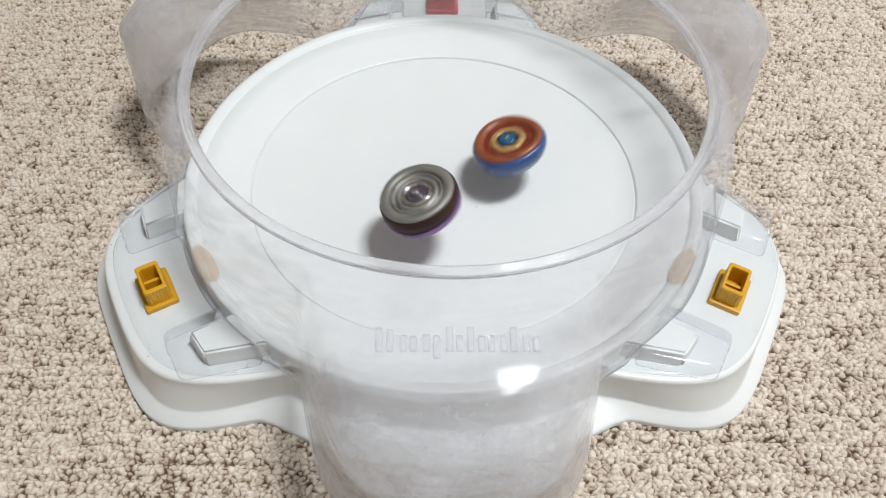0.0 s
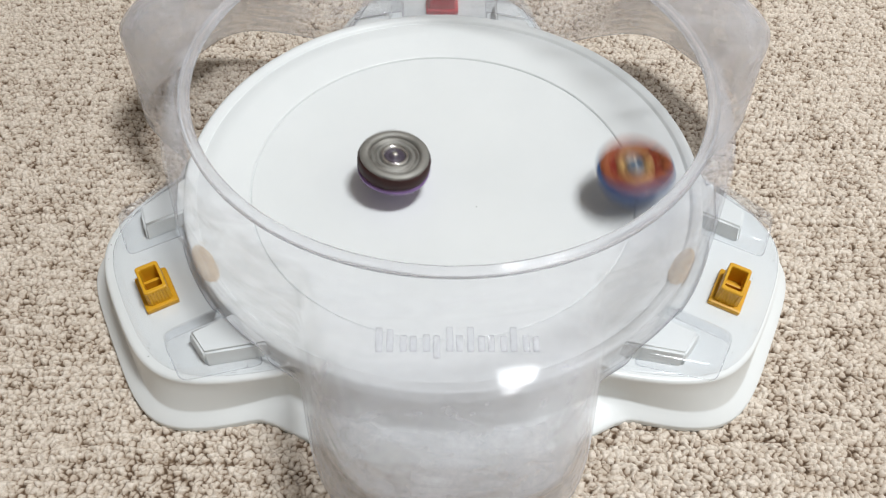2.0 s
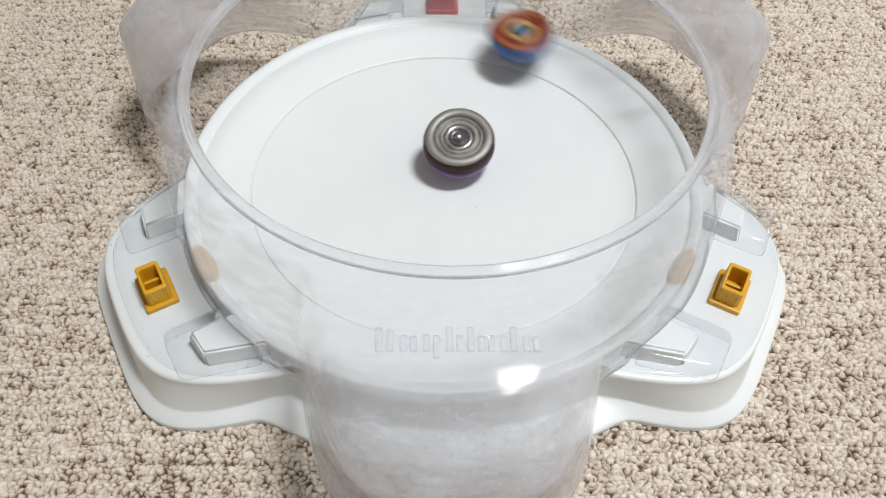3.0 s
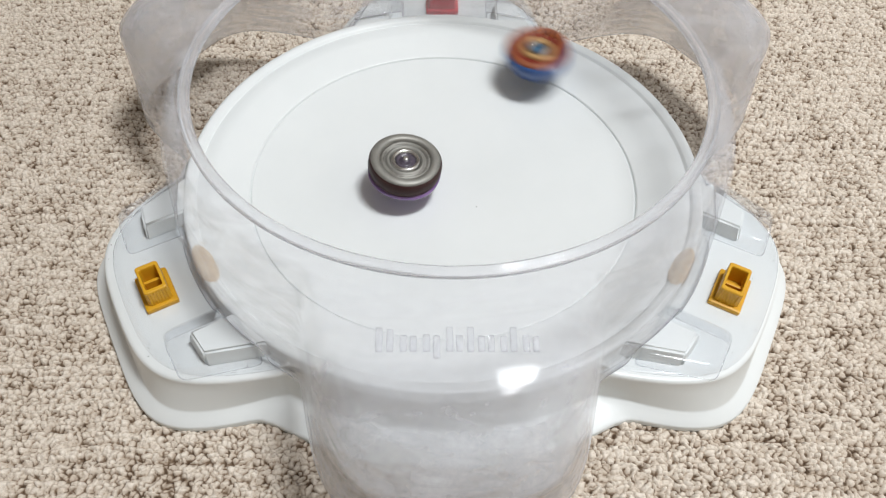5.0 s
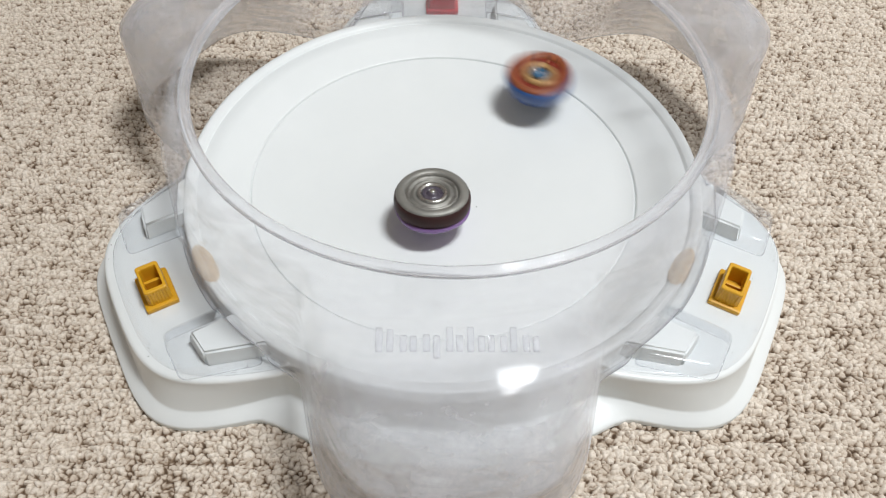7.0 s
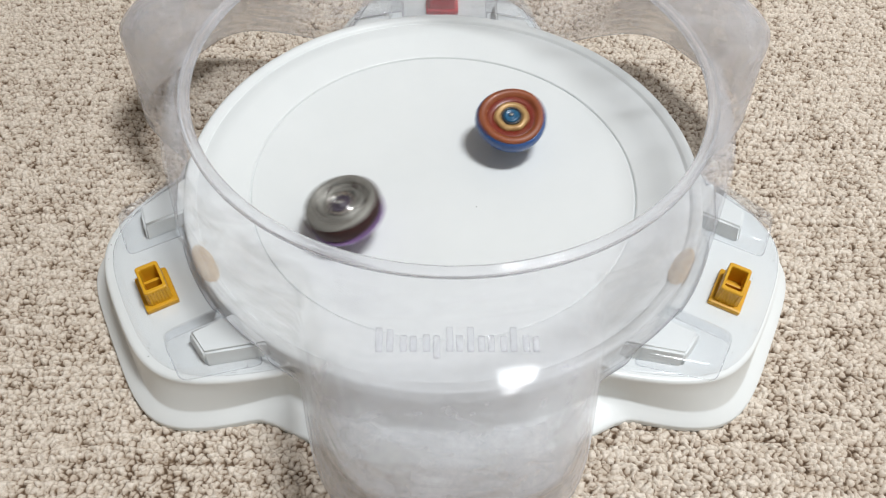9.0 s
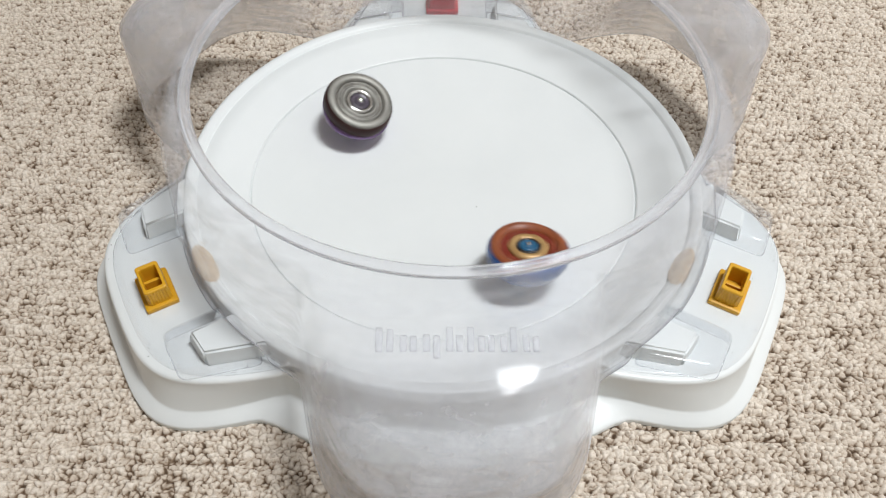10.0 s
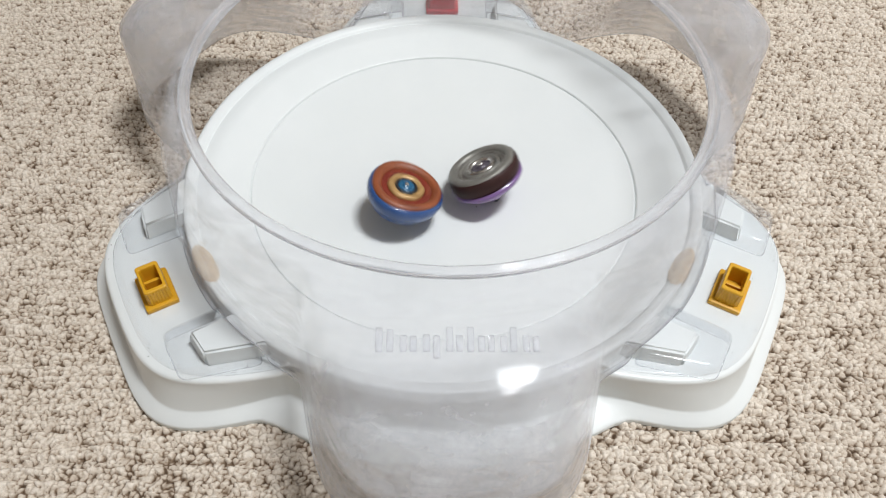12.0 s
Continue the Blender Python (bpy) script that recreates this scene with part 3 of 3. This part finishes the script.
# ---- grit ----
def specks(count, seed):
    rng = random.Random(seed)
    bm = bmesh.new()
    for k in range(count):
        axis = (210, 330)[k % 2]
        u, v = rng.uniform(0.185, 0.210), rng.choice((-1, 1)) * rng.uniform(0.018, 0.060)
        if abs(v) > 0.034 and u < 0.203:
            u = rng.uniform(0.203, 0.209)
        s = rng.uniform(0.00012, 0.00034)
        x, y, z = local(u, v * 0.8, 0.0291, axis)
        bmesh.ops.create_icosphere(bm, subdivisions=1, radius=s, matrix=Matrix.Translation((x, y, z)) @ Matrix.Diagonal((1.6, 1.0, 0.7, 1)))
    # two small drifts of grit, by a clip and along a pod's front edge
    for axis, u0, v0, du, dv in ((330, 0.2085, -0.022, 0.004, 0.005), (210, 0.1700, 0.0715, 0.006, 0.0012)):
        for k in range(8):
            x, y, z = local(u0 + rng.uniform(-du, du), v0 + rng.uniform(-dv, dv), 0.0291, axis)
            bmesh.ops.create_icosphere(bm, subdivisions=1, radius=rng.uniform(0.00012, 0.0003), matrix=Matrix.Translation((x, y, z)) @ Matrix.Diagonal((1.5, 1.0, 0.7, 1)))
    bmesh.ops.create_icosphere(bm, subdivisions=1, radius=0.00045, matrix=Matrix.Translation((0.0216, -0.0192, 0.0179)))
    return bm


tagged(part("grit", specks(18, 3), SPECK), "dark specks of grit on the white plastic", "grit", kind="stuff")


# ---- what moves ----
def eased(rows, t):
    """Place and lean at t between the rows (seconds, x, y, lean x, lean y), through each row."""
    k = max(i for i in range(len(rows)) if rows[i][0] <= t + 1e-6)
    k = min(k, len(rows) - 2)
    a, b, c, d = rows[max(k - 1, 0)], rows[k], rows[k + 1], rows[min(k + 2, len(rows) - 1)]
    f = (t - b[0]) / (c[0] - b[0])
    return [0.5 * (2 * b[i] + (c[i] - a[i]) * f + (2 * a[i] - 5 * b[i] + 4 * c[i] - d[i]) * f * f + (3 * b[i] - a[i] - 3 * c[i] + d[i]) * f ** 3) for i in range(1, 5)]


def spun(rows, turn, hop):
    """One pose for each thirtieth of a second; the top turns by that many degrees in each.
    hop: height from which it drops in at the start."""
    out = []
    for k in range(361):
        t = k / 30
        x, y, lx, ly = eased(rows, t)
        q = Vector((0, 0, 1)).rotation_difference(Vector((lx, ly, 1)))
        lift = 0.0023 * math.hypot(lx, ly) + hop * max(0.0, 1 - (t / 0.1) ** 2)
        place = Matrix.Translation((x, y, bowl_height(math.hypot(x, y)) + 0.0003 + lift))
        out.append((t, place @ q.to_matrix().to_4x4() @ Matrix.Rotation(radians(turn * k), 4, "Z")))
    return out


def motions():
    walk(grey, spun([
        (0.0,-0.0084,-0.0514,-0.30,0.00), (0.1,-0.0209,-0.0340,-0.25,-0.03), (0.2,-0.0281,-0.0079,-0.20,-0.05), (0.3,-0.0228,0.0127,-0.27,-0.06), 
        (0.4,-0.0471,0.0109,-0.34,-0.06), (0.5,-0.0669,-0.0062,-0.36,-0.05), (0.6,-0.0641,-0.0292,-0.34,-0.10), (0.7,-0.0713,-0.0443,-0.32,-0.10), 
        (0.8,-0.0678,-0.0634,-0.30,-0.10), (0.9,-0.0421,-0.0710,-0.28,-0.05), (1.0,-0.0071,-0.0682,-0.25,0.00), (1.1,0.0090,-0.0638,-0.18,0.05), 
        (1.2,-0.0134,-0.0695,-0.10,0.10), (1.3,-0.0243,-0.0689,-0.04,0.11), (1.4,-0.0307,-0.0669,0.02,0.12), (1.5,-0.0336,-0.0557,0.05,0.12), 
        (1.6,-0.0314,-0.0482,0.05,0.05), (1.7,-0.0302,-0.0398,0.06,0.04), (1.8,-0.0290,-0.0285,0.08,0.03), (1.9,-0.0298,-0.0145,0.09,0.01), 
        (2.0,-0.0345,-0.0016,0.10,0.00), (2.1,-0.0394,0.0093,0.12,-0.03), (2.2,-0.0430,0.0131,0.13,-0.07), (2.3,-0.0436,0.0170,0.15,-0.10), 
        (2.4,-0.0379,0.0204,0.12,-0.15), (2.5,-0.0271,0.0246,0.10,-0.20), (2.6,-0.0199,0.0246,0.07,-0.22), (2.7,-0.0107,0.0268,0.03,-0.23), 
        (2.8,-0.0035,0.0275,0.00,-0.25), (2.9,0.0044,0.0261,-0.03,-0.25), (3.0,0.0112,0.0232,-0.05,-0.25), (3.1,0.0190,0.0188,-0.08,-0.25), 
        (3.2,0.0238,0.0174,-0.10,-0.25), (3.3,0.0274,0.0097,-0.10,-0.21), (3.4,0.0292,0.0015,-0.10,-0.17), (3.5,0.0291,-0.0065,-0.10,-0.12), 
        (3.6,0.0273,-0.0141,-0.10,-0.08), (3.7,0.0239,-0.0208,-0.10,-0.04), (3.8,0.0192,-0.0264,-0.10,0.00), (3.9,0.0136,-0.0306,-0.08,0.01), 
        (4.0,0.0074,-0.0333,-0.05,0.02), (4.1,0.0010,-0.0345,-0.03,0.02), (4.2,-0.0052,-0.0343,0.00,0.03), (4.3,-0.0110,-0.0327,0.02,0.04), 
        (4.4,-0.0160,-0.0299,0.05,0.05), (4.5,-0.0200,-0.0262,0.06,0.04), (4.6,-0.0230,-0.0219,0.07,0.03), (4.7,-0.0247,-0.0172,0.09,0.01), 
        (4.8,-0.0253,-0.0126,0.10,0.00), (4.9,-0.0274,-0.0091,0.10,-0.03), (5.0,-0.0275,-0.0041,0.10,-0.05), (5.1,-0.0275,-0.0004,0.10,-0.07), 
        (5.2,-0.0247,0.0061,0.10,-0.10), (5.3,-0.0212,0.0107,0.08,-0.15), (5.4,-0.0208,0.0168,0.07,-0.20), (5.5,-0.0193,0.0276,0.05,-0.25), 
        (5.6,-0.0133,0.0223,0.02,-0.23), (5.7,-0.0043,0.0174,-0.01,-0.21), (5.8,0.0078,0.0139,-0.04,-0.19), (5.9,0.0137,0.0118,-0.07,-0.17), 
        (6.0,0.0174,0.0026,-0.10,-0.15), (6.1,0.0197,-0.0042,-0.12,-0.12), (6.2,0.0210,-0.0122,-0.13,-0.08), (6.3,0.0214,-0.0173,-0.15,-0.05), 
        (6.4,0.0186,-0.0217,-0.12,0.00), (6.5,0.0144,-0.0257,-0.10,0.05), (6.6,0.0103,-0.0291,-0.08,0.06), (6.7,0.0068,-0.0308,-0.06,0.07), 
        (6.8,0.0033,-0.0338,-0.04,0.08), (6.9,-0.0012,-0.0341,-0.02,0.09), (7.0,-0.0075,-0.0371,0.00,0.10), (7.1,-0.0140,-0.0351,0.02,0.08), 
        (7.2,-0.0195,-0.0331,0.05,0.05), (7.3,-0.0255,-0.0311,0.06,0.03), (7.4,-0.0307,-0.0264,0.07,-0.00), (7.5,-0.0360,-0.0204,0.08,-0.03), 
        (7.6,-0.0393,-0.0142,0.08,-0.05), (7.7,-0.0418,-0.0080,0.09,-0.08), (7.8,-0.0423,-0.0015,0.10,-0.10), (7.9,-0.0385,0.0034,0.07,-0.12), 
        (8.0,-0.0336,0.0055,0.03,-0.13), (8.1,-0.0285,0.0033,0.00,-0.15), (8.2,-0.0253,-0.0016,-0.03,-0.17), (8.3,-0.0241,-0.0079,-0.07,-0.18), 
        (8.4,-0.0267,-0.0169,-0.10,-0.20), (8.5,-0.0348,-0.0264,-0.14,-0.16), (8.6,-0.0455,-0.0349,-0.17,-0.13), (8.7,-0.0562,-0.0405,-0.21,-0.09), 
        (8.8,-0.0661,-0.0433,-0.25,-0.05), (8.9,-0.0730,-0.0474,-0.25,-0.03), (9.0,-0.0559,-0.0444,-0.25,0.00), (9.1,-0.0271,-0.0462,-0.15,0.00), 
        (9.2,-0.0035,-0.0391,-0.10,0.00), (9.3,0.0084,-0.0313,-0.05,0.00), (9.4,0.0059,-0.0326,0.00,0.04), (9.5,-0.0039,-0.0316,0.05,0.08), 
        (9.6,-0.0065,-0.0317,0.06,0.10), (9.7,-0.0361,-0.0015,0.15,0.05), (9.8,-0.0628,0.0323,0.25,-0.05), (9.9,-0.0692,0.0476,0.34,-0.10), 
        (10.0,-0.0667,0.0553,0.36,-0.24), (10.1,-0.0466,0.0537,0.22,-0.40), (10.2,-0.0222,0.0416,0.00,-0.50), (10.3,0.0038,0.0274,-0.15,-0.45), 
        (10.4,0.0559,0.0601,-0.25,-0.35), (10.5,0.0870,0.0807,-0.34,-0.20), (10.6,0.0779,0.0524,-0.35,-0.10), (10.7,0.0570,0.0158,-0.40,0.00), 
        (10.8,0.0309,-0.0230,-0.35,0.20), (10.9,0.0017,-0.0566,-0.37,0.40), (11.0,-0.0232,-0.0734,-0.24,0.56), (11.1,-0.0460,-0.0710,0.03,0.54), 
        (11.2,-0.0574,-0.0536,0.38,0.24), (11.3,-0.0516,-0.0353,0.46,-0.10), (11.4,-0.0329,-0.0123,0.25,-0.40), (11.5,-0.0175,0.0121,0.15,-0.60), 
        (11.6,0.0113,0.0250,-0.10,-0.60), (11.7,0.0311,0.0259,-0.25,-0.40), (11.8,0.0408,0.0238,-0.30,-0.30), (11.9,0.0441,-0.0017,-0.45,0.00), 
        (12.0,0.0354,-0.0157,-0.48,0.30),], 77.0, 0.018))
    walk(orange, spun([
        (0.0,0.0487,0.0041,-0.30,0.06), (0.1,0.0657,0.0366,-0.28,0.05), (0.2,0.0577,0.0558,-0.25,0.03), (0.3,0.0267,0.0523,-0.15,-0.05), 
        (0.4,0.0197,0.0497,-0.20,0.00), (0.5,0.0096,0.0096,-0.20,0.05), (0.6,-0.0135,-0.0293,-0.15,0.03), (0.7,-0.0043,-0.0626,-0.10,0.00), 
        (0.8,0.0255,-0.1030,-0.10,0.05), (0.9,0.0513,-0.1009,-0.10,0.10), (1.0,0.0656,-0.0676,-0.05,0.10), (1.1,0.0594,-0.0124,0.00,0.10), 
        (1.2,0.0441,0.0558,-0.01,0.07), (1.3,-0.0034,0.0984,0.00,0.02), (1.4,-0.0605,0.1054,0.03,-0.02), (1.5,-0.0957,0.0750,0.07,-0.03), 
        (1.6,-0.1020,-0.0005,0.09,0.00), (1.7,-0.0772,-0.0641,0.07,0.06), (1.8,-0.0127,-0.1163,0.01,0.10), (1.9,0.0682,-0.0981,-0.06,0.09), 
        (2.0,0.1220,-0.0178,-0.11,0.02), (2.1,0.0909,0.0803,-0.08,-0.07), (2.2,-0.0010,0.1223,0.00,-0.11), (2.3,-0.0865,0.0823,0.08,-0.07), 
        (2.4,-0.1203,-0.0021,0.11,0.00), (2.5,-0.0900,-0.0819,0.08,0.07), (2.6,-0.0211,-0.1200,0.02,0.11), (2.7,0.0626,-0.1075,-0.06,0.10), 
        (2.8,0.1139,-0.0473,-0.10,0.04), (2.9,0.1134,0.0506,-0.10,-0.05), (3.0,0.0586,0.1209,-0.05,-0.11), (3.1,-0.0129,0.1423,0.01,-0.13), 
        (3.2,-0.0783,0.1107,0.07,-0.10), (3.3,-0.1274,0.0431,0.12,-0.04), (3.4,-0.1274,-0.0397,0.12,0.04), (3.5,-0.0791,-0.1062,0.07,0.10), 
        (3.6,-0.0015,-0.1314,0.00,0.12), (3.7,0.0755,-0.1063,-0.07,0.10), (3.8,0.1226,-0.0412,-0.11,0.04), (3.9,0.1224,0.0384,-0.11,-0.04), 
        (4.0,0.0758,0.1022,-0.07,-0.09), (4.1,0.0012,0.1262,-0.00,-0.12), (4.2,-0.0727,0.1019,0.07,-0.09), (4.3,-0.1178,0.0394,0.11,-0.04), 
        (4.4,-0.1174,-0.0371,0.11,0.03), (4.5,-0.0725,-0.0982,0.07,0.09), (4.6,-0.0009,-0.1210,0.00,0.11), (4.7,0.0699,-0.0976,-0.06,0.09), 
        (4.8,0.1129,-0.0375,-0.10,0.03), (4.9,0.1148,0.0381,-0.10,-0.03), (5.0,0.0703,0.1032,-0.06,-0.09), (5.1,-0.0022,0.1222,0.00,-0.11), 
        (5.2,-0.0589,0.1077,0.05,-0.10), (5.3,-0.1103,0.0520,0.10,-0.05), (5.4,-0.1210,-0.0223,0.11,0.02), (5.5,-0.0800,-0.0922,0.07,0.08), 
        (5.6,-0.0058,-0.1197,0.01,0.11), (5.7,0.0634,-0.1015,-0.06,0.09), (5.8,0.1127,-0.0388,-0.10,0.03), (5.9,0.1170,0.0392,-0.11,-0.04), 
        (6.0,0.0754,0.0948,-0.07,-0.09), (6.1,0.0131,0.1207,-0.01,-0.11), (6.2,-0.0486,0.1088,0.04,-0.10), (6.3,-0.0969,0.0545,0.09,-0.05), 
        (6.4,-0.1049,-0.0153,0.09,0.01), (6.5,-0.0629,-0.0824,0.06,0.07), (6.6,0.0028,-0.1114,-0.00,0.10), (6.7,0.0652,-0.0942,-0.06,0.08), 
        (6.8,0.1097,-0.0398,-0.10,0.04), (6.9,0.1098,0.0314,-0.10,-0.03), (7.0,0.0696,0.0781,-0.06,-0.07), (7.1,0.0115,0.0968,-0.01,-0.09), 
        (7.2,-0.0490,0.0661,0.04,-0.06), (7.3,-0.0872,0.0103,0.08,-0.01), (7.4,-0.0885,-0.0466,0.08,0.04), (7.5,-0.0521,-0.0914,0.05,0.08), 
        (7.6,0.0029,-0.1055,-0.00,0.09), (7.7,0.0556,-0.0849,-0.05,0.08), (7.8,0.0893,-0.0374,-0.08,0.03), (7.9,0.0870,0.0237,-0.08,-0.02), 
        (8.0,0.0497,0.0703,0.00,-0.12), (8.1,0.0023,0.0834,0.03,-0.10), (8.2,-0.0453,0.0702,0.06,-0.09), (8.3,-0.0762,0.0427,0.09,-0.07), 
        (8.4,-0.0851,0.0177,0.12,-0.05), (8.5,-0.0753,0.0088,0.09,-0.10), (8.6,-0.0527,0.0135,0.06,-0.15), (8.7,-0.0259,0.0239,0.03,-0.20), 
        (8.8,0.0048,0.0350,0.00,-0.25), (8.9,0.0306,0.0391,-0.03,-0.25), (9.0,0.0472,0.0429,-0.05,-0.25), (9.1,0.0565,0.0349,-0.10,-0.20), 
        (9.2,0.0628,0.0286,-0.15,-0.15), (9.3,0.0664,0.0102,-0.22,-0.07), (9.4,0.0628,-0.0100,-0.28,0.00), (9.5,0.0605,-0.0230,-0.30,0.05), 
        (9.6,0.0534,-0.0371,-0.26,0.05), (9.7,0.0561,-0.0607,-0.20,0.00), (9.8,0.0602,-0.0779,-0.15,0.05), (9.9,0.0600,-0.0862,-0.10,0.20), 
        (10.0,0.0475,-0.0857,0.00,0.25), (10.1,0.0289,-0.0766,0.08,0.22), (10.2,0.0101,-0.0565,0.15,0.10), (10.3,-0.0060,-0.0376,0.20,0.05), 
        (10.4,-0.0417,-0.0541,0.28,0.10), (10.5,-0.0552,-0.0420,0.30,0.10), (10.6,-0.0605,-0.0285,0.27,0.00), (10.7,-0.0576,-0.0058,0.20,-0.20), 
        (10.8,-0.0460,0.0091,0.15,-0.25), (10.9,-0.0283,0.0186,0.05,-0.30), (11.0,-0.0092,0.0190,-0.05,-0.30), (11.1,0.0096,0.0175,-0.10,-0.25), 
        (11.2,0.0260,0.0072,-0.15,-0.20), (11.3,0.0378,-0.0088,-0.20,-0.10), (11.4,0.0469,-0.0251,-0.34,0.04), (11.5,0.0421,-0.0448,-0.38,0.14), 
        (11.6,0.0282,-0.0563,-0.20,0.24), (11.7,0.0098,-0.0628,-0.02,0.28), (11.8,-0.0068,-0.0555,0.10,0.10), (11.9,-0.0216,-0.0473,0.22,0.10), 
        (12.0,-0.0318,-0.0310,0.30,0.10),], -74.0, 0.008))


motions()
